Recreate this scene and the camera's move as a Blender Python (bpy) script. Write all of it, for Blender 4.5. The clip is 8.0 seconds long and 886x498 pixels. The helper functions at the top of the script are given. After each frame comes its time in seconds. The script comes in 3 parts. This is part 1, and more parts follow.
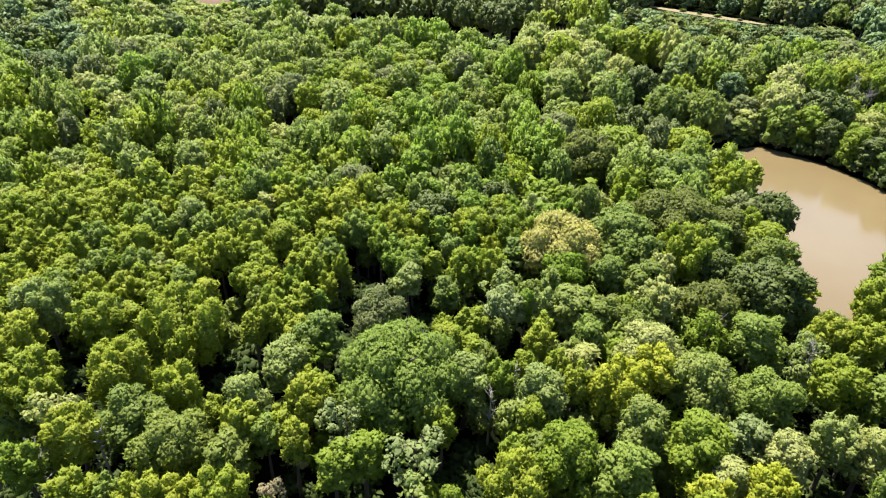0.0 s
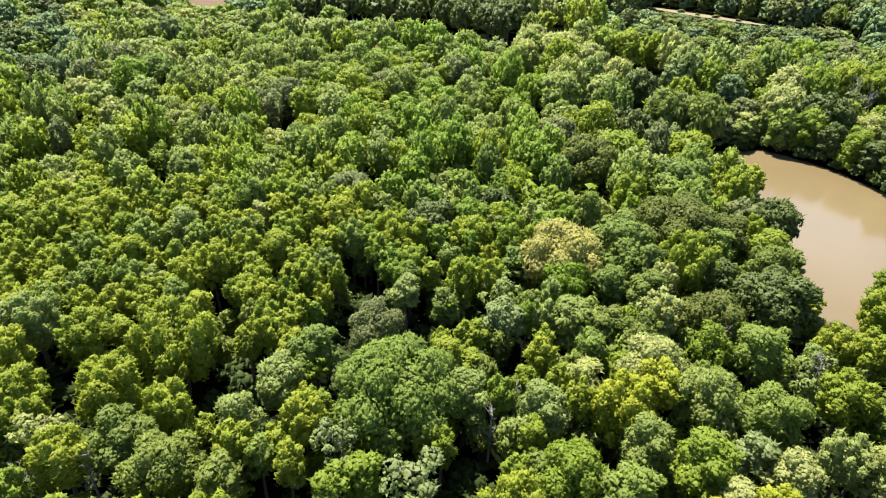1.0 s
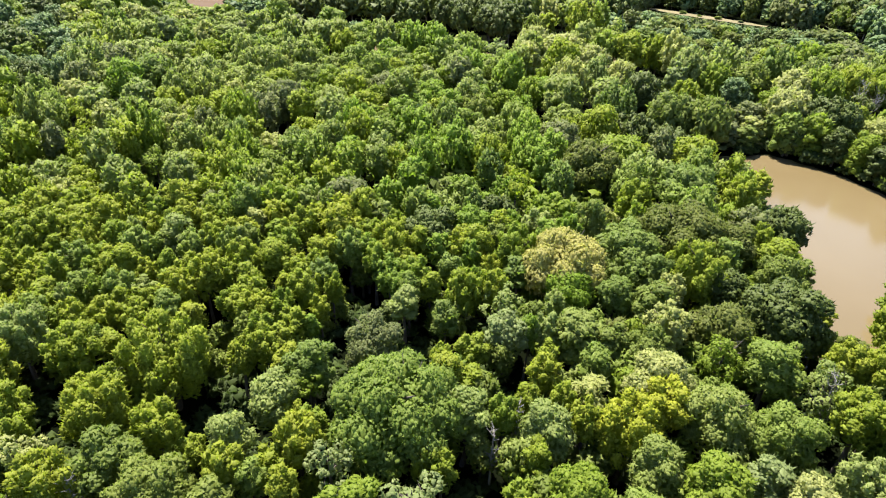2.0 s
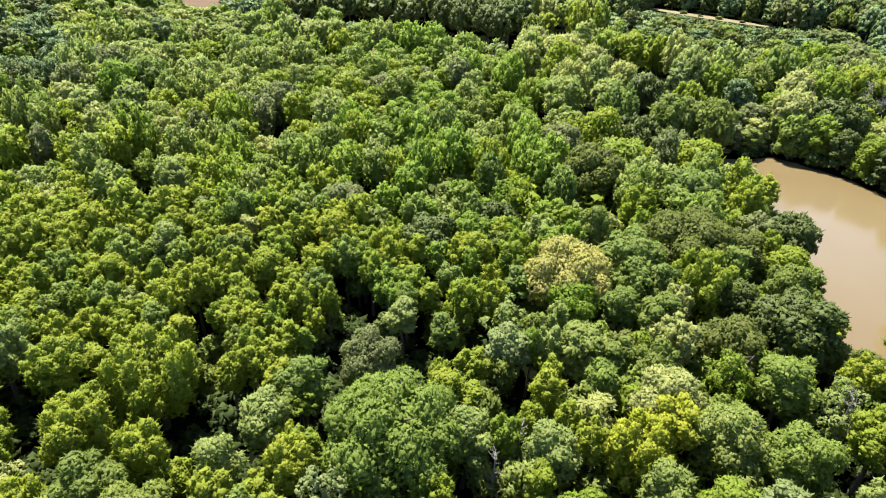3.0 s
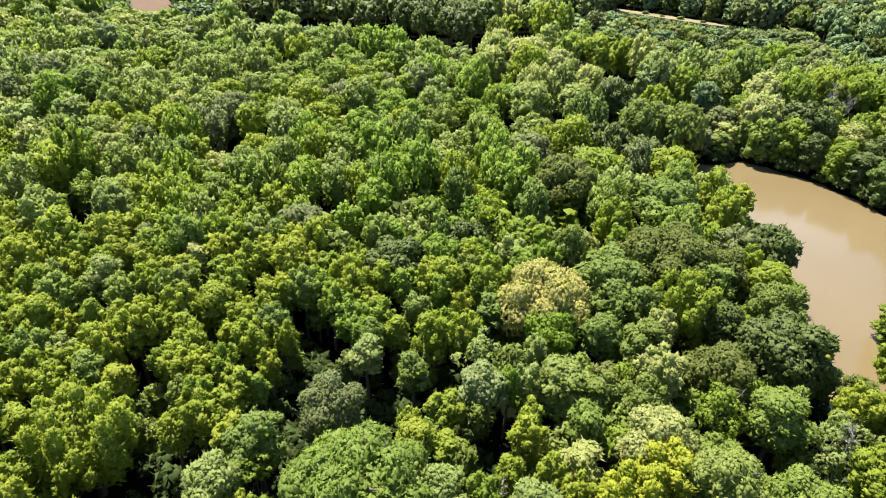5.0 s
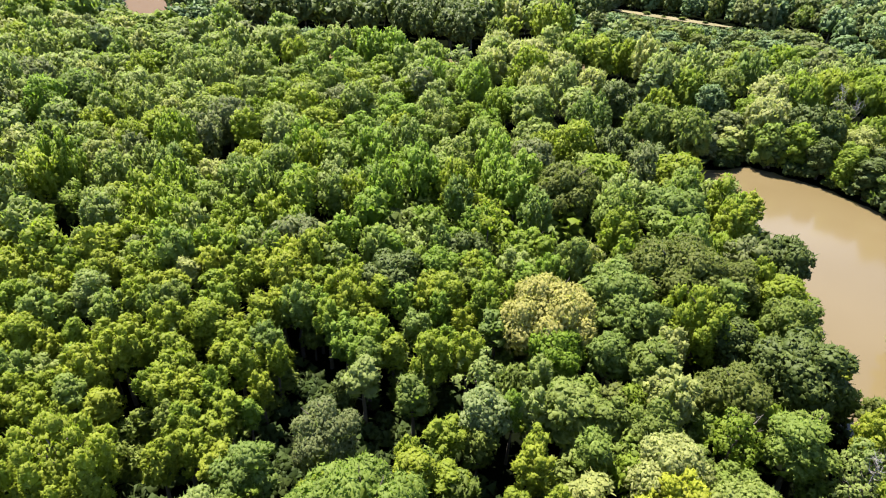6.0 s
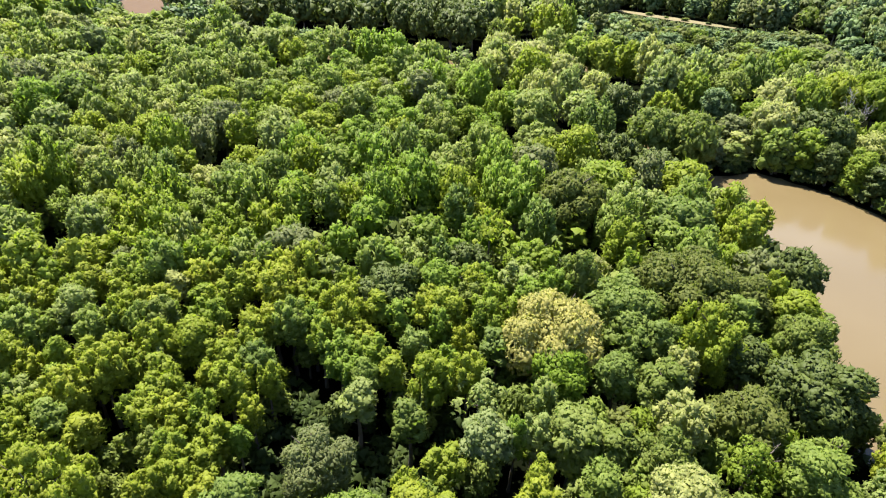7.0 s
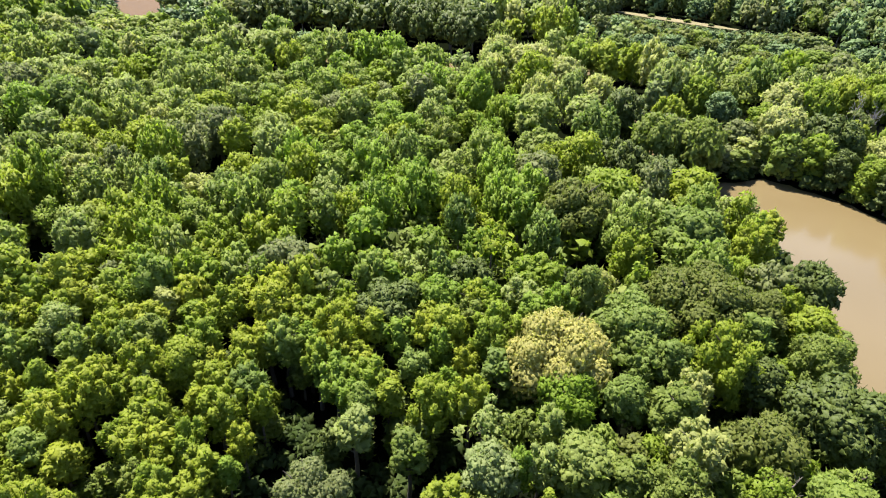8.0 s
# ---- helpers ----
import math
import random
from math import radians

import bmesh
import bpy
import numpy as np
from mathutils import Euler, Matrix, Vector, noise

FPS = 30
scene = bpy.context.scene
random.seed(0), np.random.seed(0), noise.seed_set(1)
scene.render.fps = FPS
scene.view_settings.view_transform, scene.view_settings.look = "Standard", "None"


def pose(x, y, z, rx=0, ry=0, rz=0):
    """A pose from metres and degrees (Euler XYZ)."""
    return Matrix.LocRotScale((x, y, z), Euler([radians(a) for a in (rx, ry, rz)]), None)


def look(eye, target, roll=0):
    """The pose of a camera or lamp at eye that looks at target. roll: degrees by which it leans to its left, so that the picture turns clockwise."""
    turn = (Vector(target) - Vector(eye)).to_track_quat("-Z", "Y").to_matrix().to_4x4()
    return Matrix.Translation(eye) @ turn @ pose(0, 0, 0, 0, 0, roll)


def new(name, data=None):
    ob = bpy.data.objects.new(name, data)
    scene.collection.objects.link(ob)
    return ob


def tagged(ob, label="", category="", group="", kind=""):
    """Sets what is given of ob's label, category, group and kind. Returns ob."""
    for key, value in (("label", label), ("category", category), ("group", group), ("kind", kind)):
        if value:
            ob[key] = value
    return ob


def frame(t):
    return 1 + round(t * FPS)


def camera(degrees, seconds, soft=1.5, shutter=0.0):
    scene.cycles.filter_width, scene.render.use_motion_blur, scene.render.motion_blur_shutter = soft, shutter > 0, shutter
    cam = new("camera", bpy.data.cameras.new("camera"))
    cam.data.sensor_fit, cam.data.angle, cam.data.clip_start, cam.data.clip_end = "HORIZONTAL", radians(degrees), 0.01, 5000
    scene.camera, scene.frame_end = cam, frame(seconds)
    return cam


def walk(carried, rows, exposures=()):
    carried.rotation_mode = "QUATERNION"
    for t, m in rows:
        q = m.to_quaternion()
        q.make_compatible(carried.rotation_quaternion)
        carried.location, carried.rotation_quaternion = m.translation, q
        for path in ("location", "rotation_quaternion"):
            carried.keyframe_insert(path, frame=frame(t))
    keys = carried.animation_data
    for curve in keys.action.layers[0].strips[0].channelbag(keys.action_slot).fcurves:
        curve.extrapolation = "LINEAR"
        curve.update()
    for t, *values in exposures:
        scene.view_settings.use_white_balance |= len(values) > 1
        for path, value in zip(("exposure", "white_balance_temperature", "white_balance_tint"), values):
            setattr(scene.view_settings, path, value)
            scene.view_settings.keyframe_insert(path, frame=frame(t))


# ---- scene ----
cam = camera(71.9, 8.0, soft=1.12)
PATH = [
    (0, (0.05, 0.02, 73.967), (0.047, 1.745, 72.955), 2.2),
    (0.5, (-0.009, 1.425, 74.232), (-0.009, 3.151, 73.22), 2.2),
    (1, (-0.096, 3.04, 74.388), (-0.092, 4.765, 73.376), 2.1),
    (1.5, (-0.182, 4.888, 74.438), (-0.178, 6.614, 73.426), 2.2),
    (3, (-0.252, 11.159, 73.783), (-0.244, 12.884, 72.771), 2.2),
    (3.5, (-0.285, 13.558, 73.766), (-0.176, 15.281, 72.757), 2.3),
    (4, (-0.216, 16.074, 73.756), (-0.104, 17.797, 72.747), 2.3),
    (4.5, (-0.063, 18.47, 73.779), (0.049, 20.192, 72.769), 2.3),
    (4.7, (0.0, 19.384, 73.795), (0.111, 21.107, 72.785), 2.4),
    (6, (0.218, 25.868, 73.691), (0.33, 27.591, 72.681), 2.3),
    (6.5, (0.381, 28.412, 73.657), (0.493, 30.134, 72.646), 2.4),
    (7, (0.494, 30.836, 73.645), (0.606, 32.558, 72.633), 2.4),
    (7.5, (0.484, 33.431, 73.597), (0.596, 35.153, 72.587), 2.4),
    (8, (0.555, 35.938, 73.568), (0.668, 37.66, 72.557), 2.4),
]
walk(cam, [(t, look(eye, target, roll)) for t, eye, target, roll in PATH], exposures=[(0.0, 2.5), (8.0, 2.5)])

# ---- sky and sun ----
SUN_TURN, SUN_HIGH = -30.0, 65.0      # degrees right of straight ahead, degrees above the horizon
world = bpy.data.worlds.new("sky")
scene.world = world
world.use_nodes = True
nodes = world.node_tree.nodes
sky = nodes.new("ShaderNodeTexSky")
sky.sky_type, sky.sun_disc = "NISHITA", False
sky.sun_elevation, sky.sun_rotation = radians(SUN_HIGH), radians(SUN_TURN)
sky.air_density, sky.dust_density = 0.45, 0.1
nodes["Background"].inputs["Strength"].default_value = 0.105
links = world.node_tree.links
toward, flat, cloud, edge, cover_sky = (nodes.new("ShaderNode" + k) for k in ("TexCoord", "Mapping", "TexNoise", "MapRange", "Mix"))
flat.inputs["Location"].default_value, flat.inputs["Scale"].default_value = (0.3, 1.7, 0.0), (1.0, 1.0, 2.5)                 # fair-weather clouds, flatter towards the horizon
cloud.inputs["Scale"].default_value, cloud.inputs["Detail"].default_value = 2.2, 5
edge.inputs["From Min"].default_value, edge.inputs["From Max"].default_value = 0.57, 0.76
cover_sky.data_type = "RGBA"
cover_sky.inputs[7].default_value = (6.2, 6.5, 7.0, 1)
links.new(toward.outputs["Generated"], flat.inputs["Vector"]), links.new(flat.outputs[0], cloud.inputs["Vector"])
links.new(cloud.outputs["Fac"], edge.inputs["Value"]), links.new(edge.outputs[0], cover_sky.inputs[0])
links.new(sky.outputs[0], cover_sky.inputs[6]), links.new(cover_sky.outputs[2], nodes["Background"].inputs["Color"])
lamp = bpy.data.lights.new("sun", "SUN")
lamp.energy, lamp.angle, lamp.color = 3.8, radians(0.6), (1.0, 0.95, 0.86)
sun = new("sun", lamp)
sun.matrix_world = look((0, 0, 0), (-math.sin(radians(SUN_TURN)) * math.cos(radians(SUN_HIGH)),
                                    -math.cos(radians(SUN_TURN)) * math.cos(radians(SUN_HIGH)), -math.sin(radians(SUN_HIGH))))
sun.location = (-120, 120, 200)


# ---- materials ----
def shader(name):
    m = bpy.data.materials.new(name)
    m.use_nodes = True
    return m, m.node_tree.nodes, m.node_tree.links


def math_node(n, l, op, a, b, clamp=False):
    k = n.new("ShaderNodeMath")
    k.operation, k.use_clamp = op, clamp
    for i, v in enumerate((a, b)):
        if isinstance(v, (int, float)):
            k.inputs[i].default_value = v
        else:
            l.new(v, k.inputs[i])
    return k.outputs[0]


def mix_colour(n, l, fac, a, b, mode="MIX"):
    k = n.new("ShaderNodeMix")
    k.data_type, k.blend_type = "RGBA", mode
    for i, v in ((0, fac), (6, a), (7, b)):
        if isinstance(v, (int, float)):
            k.inputs[i].default_value = v
        elif isinstance(v, tuple):
            k.inputs[i].default_value = (*v, 1)
        else:
            l.new(v, k.inputs[i])
    return k.outputs[2]


def foliage(name, one, two, clear=0.55, gloss=0.6):
    """Leaves whose colour lies between one and two from tree to tree and varies from sprig to sprig."""
    m, n, l = shader(name)
    tone = n.new("ShaderNodeAttribute")
    tone.attribute_name = "tone"
    info, geo = n.new("ShaderNodeObjectInfo"), n.new("ShaderNodeNewGeometry")
    pick = math_node(n, l, "FRACT", math_node(n, l, "ADD", info.outputs["Random"], tone.outputs["Fac"]), 0)
    patch = n.new("ShaderNodeTexNoise")
    patch.inputs["Scale"].default_value, patch.inputs["Detail"].default_value = 0.55, 3
    l.new(geo.outputs["Position"], patch.inputs["Vector"])
    yellowed = math_node(n, l, "MULTIPLY", math_node(n, l, "POWER", geo.outputs["Random Per Island"], 2.0), 0.36)
    sunned = math_node(n, l, "MULTIPLY", patch.outputs["Fac"], yellowed)
    base = mix_colour(n, l, pick, one, two)
    base = mix_colour(n, l, sunned, base, tuple(min(v * k, 1.0) for v, k in zip(two, (1.5, 1.28, 1.4))))
    sprig = math_node(n, l, "ADD", math_node(n, l, "MULTIPLY", geo.outputs["Random Per Island"], 0.26), 0.95)
    blotch = math_node(n, l, "ADD", math_node(n, l, "MULTIPLY", patch.outputs["Fac"], 0.45), 0.775)
    strength = math_node(n, l, "MULTIPLY", sprig, blotch)
    k = n.new("ShaderNodeVectorMath")
    k.operation = "SCALE"
    l.new(base, k.inputs[0]), l.new(strength, k.inputs["Scale"])
    leaf = n["Principled BSDF"]
    leaf.inputs["Roughness"].default_value = gloss
    leaf.inputs["Specular IOR Level"].default_value = 0.16
    l.new(k.outputs[0], leaf.inputs["Base Color"])
    thin = n.new("ShaderNodeBsdfTranslucent")
    l.new(mix_colour(n, l, 1.0, k.outputs[0], (1.06, 1.22, 0.66), "MULTIPLY"), thin.inputs["Color"])
    both = n.new("ShaderNodeMixShader")
    both.inputs[0].default_value = clear
    l.new(leaf.outputs[0], both.inputs[1]), l.new(thin.outputs[0], both.inputs[2])
    l.new(both.outputs[0], n["Material Output"].inputs["Surface"])
    return m


def surface(name, one, two, scale, rough=0.9, bump=0.3, detail=6, far=0.05):
    m, n, l = shader(name)
    geo = n.new("ShaderNodeNewGeometry")
    fine, broad = n.new("ShaderNodeTexNoise"), n.new("ShaderNodeTexNoise")
    fine.inputs["Scale"].default_value, fine.inputs["Detail"].default_value = scale, detail
    broad.inputs["Scale"].default_value, broad.inputs["Detail"].default_value = far, 4
    l.new(geo.outputs["Position"], fine.inputs["Vector"]), l.new(geo.outputs["Position"], broad.inputs["Vector"])
    amount = math_node(n, l, "ADD", math_node(n, l, "MULTIPLY", fine.outputs["Fac"], 0.6), math_node(n, l, "MULTIPLY", broad.outputs["Fac"], 0.4))
    l.new(mix_colour(n, l, amount, one, two), n["Principled BSDF"].inputs["Base Color"])
    n["Principled BSDF"].inputs["Roughness"].default_value = rough
    n["Principled BSDF"].inputs["Specular IOR Level"].default_value = 0.1 if rough < 1 else 0.0
    b = n.new("ShaderNodeBump")
    b.inputs["Strength"].default_value, b.inputs["Distance"].default_value = bump, 0.2
    l.new(fine.outputs["Fac"], b.inputs["Height"]), l.new(b.outputs[0], n["Principled BSDF"].inputs["Normal"])
    return m


LEAVES = {
    "green": foliage("green_leaves", (0.125, 0.171, 0.018), (0.150, 0.195, 0.022)),
    "brightgreen": foliage("bright_green_leaves", (0.114, 0.171, 0.015), (0.125, 0.181, 0.018)),
    "yellowgreen": foliage("yellow_green_leaves", (0.146, 0.184, 0.018), (0.176, 0.208, 0.021)),
    "yellow": foliage("yellow_leaves", (0.168, 0.199, 0.019), (0.198, 0.221, 0.023)),
    "gold2": foliage("golden_green_leaves", (0.214, 0.236, 0.020), (0.240, 0.254, 0.024)),
    "gold": foliage("golden_seed_leaves", (0.258, 0.241, 0.072), (0.276, 0.255, 0.078)),
    "olive": foliage("olive_leaves", (0.102, 0.138, 0.028), (0.139, 0.168, 0.034)),
    "olivedark": foliage("dark_olive_leaves", (0.088, 0.106, 0.022), (0.106, 0.123, 0.027)),
    "bluegreen": foliage("blue_green_leaves", (0.102, 0.144, 0.031), (0.130, 0.171, 0.037)),
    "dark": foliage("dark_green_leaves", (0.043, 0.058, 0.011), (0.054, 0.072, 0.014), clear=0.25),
    # distance haze put into the leaf colour; only far trees wear it
    "hazed": foliage("haze_tinted_leaves", (0.066, 0.102, 0.036), (0.090, 0.130, 0.046), clear=0.3),
    "pale": foliage("pale_green_leaves", (0.160, 0.199, 0.054), (0.188, 0.219, 0.063)),
    "cream": foliage("cream_green_leaves", (0.205, 0.222, 0.066), (0.232, 0.243, 0.073)),
    "straw": foliage("straw_green_leaves", (0.228, 0.243, 0.082), (0.252, 0.260, 0.088)),
    "silver": foliage("silver_leaves", (0.150, 0.186, 0.066), (0.175, 0.206, 0.076)),
    "grey": foliage("grey_leaves", (0.114, 0.131, 0.049), (0.134, 0.151, 0.057)),
    # green and yellow-green made bluer for distance haze; some near trees share them
    "moss": foliage("moss_green_leaves", (0.124, 0.168, 0.030), (0.150, 0.192, 0.037)),
    "sage": foliage("sage_leaves", (0.148, 0.184, 0.043), (0.176, 0.207, 0.051)),
    "brown": foliage("withered_leaves", (0.177, 0.148, 0.088), (0.207, 0.170, 0.100)),
    "fresh": foliage("fresh_green_leaves", (0.121, 0.180, 0.023), (0.146, 0.205, 0.027)),
    # leaf colour darkened to carry the shade of gaps and banks
    "shade": foliage("shade_darkened_leaves", (0.037, 0.059, 0.015), (0.056, 0.077, 0.019)),
}
SPECIES = list(LEAVES)
BARK = surface("bark", (0.050, 0.040, 0.031), (0.120, 0.102, 0.085), 3.0, 0.9, 0.6)
DEAD_BARK = surface("bleached_bark", (0.150, 0.135, 0.120), (0.250, 0.232, 0.210), 3.0, 0.85, 0.5)
# near black: the canopy's shade is painted into the floor's colour
SHADED_SOIL = surface("shaded_leaf_litter", (0.002, 0.003, 0.0015), (0.004, 0.005, 0.002), 0.6, 1.0, 0.8)
DIRT = surface("dry_earth", (0.066, 0.042, 0.026), (0.092, 0.062, 0.040), 0.25, 0.95, 0.4)
TRACK = surface("dry_grass", (0.078, 0.078, 0.034), (0.176, 0.138, 0.086), 0.2, 0.95, 0.4)
WATER, wn, wl = shader("muddy_water")
w_geo, w_fine, w_broad = wn.new("ShaderNodeNewGeometry"), wn.new("ShaderNodeTexNoise"), wn.new("ShaderNodeTexNoise")
w_fine.inputs["Scale"].default_value, w_broad.inputs["Scale"].default_value = 1.2, 0.035
wl.new(w_geo.outputs["Position"], w_fine.inputs["Vector"]), wl.new(w_geo.outputs["Position"], w_broad.inputs["Vector"])
wl.new(mix_colour(wn, wl, w_broad.outputs["Fac"], (0.090, 0.066, 0.031), (0.112, 0.085, 0.045)), wn["Principled BSDF"].inputs["Base Color"])
wn["Principled BSDF"].inputs["Roughness"].default_value = 0.15
wn["Principled BSDF"].inputs["IOR"].default_value = 1.33
w_bump = wn.new("ShaderNodeBump")
w_bump.inputs["Strength"].default_value, w_bump.inputs["Distance"].default_value = 0.10, 0.04
wl.new(w_fine.outputs["Fac"], w_bump.inputs["Height"]), wl.new(w_bump.outputs[0], wn["Principled BSDF"].inputs["Normal"])


# ---- the plan: water, clearings and gaps ----
POND = [(69, 94), (73, 89), (79, 92), (88, 102), (99, 115), (110, 129), (124, 146), (134, 160), (132, 172), (129, 183), (124, 192), (117, 199), (112, 206),
        (106, 205), (99, 202), (92, 203), (86, 205), (79, 196), (77, 182), (80, 169), (88, 161), (86, 152), (81, 139), (76, 122), (72, 105), (69, 99)]
CREEK = [(88, 203), (84, 225), (84, 250), (85, 276)]
RIVER = [(78, 342), (52, 334), (30, 316), (20, 322), (0, 338), (-22, 352), (-55, 362), (-92, 372)]
CLEARING = [(-147, 398), (-205, 530)]
LANE = [(160, 500), (212, 452)]
LOW = [(118, 455), (150, 378), (215, 372), (242, 432), (168, 510)]     # trees kept under the camera's sight line to the lane
CLEARING_FRONT = [(-175, 400), (-150, 325), (-95, 320), (-110, 400)]             # and kept low for its view of the clearing


def inside(poly, x, y):
    """Whether points lie within a closed outline."""
    x, y = np.asarray(x, float), np.asarray(y, float)
    hit = np.zeros(x.shape, bool)
    for (x0, y0), (x1, y1) in zip(poly, poly[1:] + poly[:1]):
        cross = (y0 > y) != (y1 > y)
        hit ^= cross & (x < (x1 - x0) * (y - y0) / ((y1 - y0) or 1e-9) + x0)
    return hit


def off_line(line, x, y):
    """The distance of points from a broken line."""
    x, y = np.asarray(x, float), np.asarray(y, float)
    best = np.full(x.shape, 1e9)
    for (x0, y0), (x1, y1) in zip(line, line[1:]):
        dx, dy = x1 - x0, y1 - y0
        f = np.clip(((x - x0) * dx + (y - y0) * dy) / (dx * dx + dy * dy), 0, 1)
        best = np.minimum(best, np.hypot(x - x0 - f * dx, y - y0 - f * dy))
    return best


def shore(x, y):
    """Metres from the water's edge: positive on land."""
    pond = off_line(POND + POND[:1], x, y)
    pond = np.where(inside(POND, x, y), -pond, pond)
    return np.minimum(np.minimum(pond, off_line(CREEK, x, y) - 3.5), off_line(RIVER, x, y) - 17.0)


def ground_height(x, y):
    return np.interp(shore(x, y), [-9, -2, 0, 1.5, 6, 30], [-2.0, -0.8, 0.0, 0.7, 1.0, 1.4])


# ---- the ground, one sheet out to the horizon, and the water ----
def sheet(name, xs, ys, height, material):
    gx, gy = np.meshgrid(xs, ys)
    co = np.stack([gx.ravel(), gy.ravel(), height(gx.ravel(), gy.ravel())], 1)
    nx, ny = len(xs), len(ys)
    i = (np.arange(ny - 1)[:, None] * nx + np.arange(nx - 1)[None, :]).ravel()
    return new(name, solid(name, co, np.stack([i, i + 1, i + nx + 1, i + nx], 1), [material]))


def solid(name, co, quads, materials, tris=None, index=None, tone=None):
    """A mesh from arrays of vertices, four-cornered and three-cornered faces."""
    mesh = bpy.data.meshes.new(name)
    tris = np.zeros((0, 3), int) if tris is None else tris
    mesh.vertices.add(len(co))
    mesh.vertices.foreach_set("co", np.asarray(co, np.float32).ravel())
    loops = np.concatenate([quads.ravel(), tris.ravel()]).astype(np.int32)
    mesh.loops.add(len(loops))
    mesh.loops.foreach_set("vertex_index", loops)
    total = len(quads) + len(tris)
    starts = np.concatenate([np.arange(len(quads)) * 4, len(quads) * 4 + np.arange(len(tris)) * 3]).astype(np.int32)
    mesh.polygons.add(total)
    mesh.polygons.foreach_set("loop_start", starts)
    if index is not None:
        mesh.polygons.foreach_set("material_index", np.asarray(index, np.int32))
    for m in materials:
        mesh.materials.append(m)
    if tone is not None:
        mesh.attributes.new("tone", "FLOAT", "POINT").data.foreach_set("value", np.asarray(tone, np.float32))
    mesh.update(calc_edges=True)
    return mesh


out_x = np.array([-4500, -2500, -1400, -800, -500], float)
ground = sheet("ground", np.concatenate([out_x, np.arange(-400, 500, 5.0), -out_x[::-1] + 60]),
               np.concatenate([out_x, [-300, -150, -60, 0], np.arange(20, 640, 5.0), [700, 900, 1400, 2500, 4500]]), ground_height, SHADED_SOIL)
tagged(ground, "woodland floor covered with leaf litter, blackened for canopy shade", "ground", kind="structure")
water = sheet("water", np.linspace(-130, 145, 30), np.linspace(86, 420, 36), lambda x, y: 0 * x, WATER)
tagged(water, "muddy brown still water of a river bend", "water", kind="structure")


def patch(name, line, width, material, label, rng):
    """A ragged strip of open ground along a line, just above the woodland floor."""
    (x0, y0), (x1, y1) = line
    d = Vector((x1 - x0, y1 - y0))
    side = Vector((-d.y, d.x)).normalized()
    rows, co = 24, []
    for i in range(rows + 1):
        f = i / rows
        for s in (-1, -0.33, 0.33, 1):
            w = width * (0.8 + 0.35 * rng.random()) * (math.sin(math.pi * min(max(f, 0.04), 0.96)) ** 0.4)
            p = Vector((x0, y0)) + d * f + side * s * w
            co.append((p.x, p.y, float(ground_height(p.x, p.y)) + 0.12))
    i = (np.arange(rows)[:, None] * 4 + np.arange(3)[None, :]).ravel()
    ob = new(name, solid(name, np.array(co), np.stack([i, i + 1, i + 5, i + 4], 1), [material]))
    return tagged(ob, label, "ground", kind="structure")


strips = random.Random(5)
patch("bare_earth", [(-147, 398), (-215, 560)], 16, DIRT, "bare reddish brown earth in a woodland clearing", strips)
patch("grass_lane", [(216, 447), (152, 508)], 6.5, TRACK, "dry tan grass lane between the trees", strips)


# ---- foliage ----
def unit(a):
    return a / np.maximum(np.linalg.norm(a, axis=1, keepdims=True), 1e-9)


def ball(fine):
    bm = bmesh.new()
    bmesh.ops.create_icosphere(bm, subdivisions=fine, radius=1.0)
    v, f = np.array([k.co[:] for k in bm.verts]), np.array([[k.index for k in g.verts] for g in bm.faces])
    bm.free()
    return v, f


BALL = ball(1)
OCTA = (np.array([(1, 0, 0), (0, 1, 0), (-1, 0, 0), (0, -1, 0), (0, 0, 1), (0, 0, -1)], float),
        np.array([(0, 1, 4), (1, 2, 4), (2, 3, 4), (3, 0, 4), (1, 0, 5), (2, 1, 5), (3, 2, 5), (0, 3, 5)]))


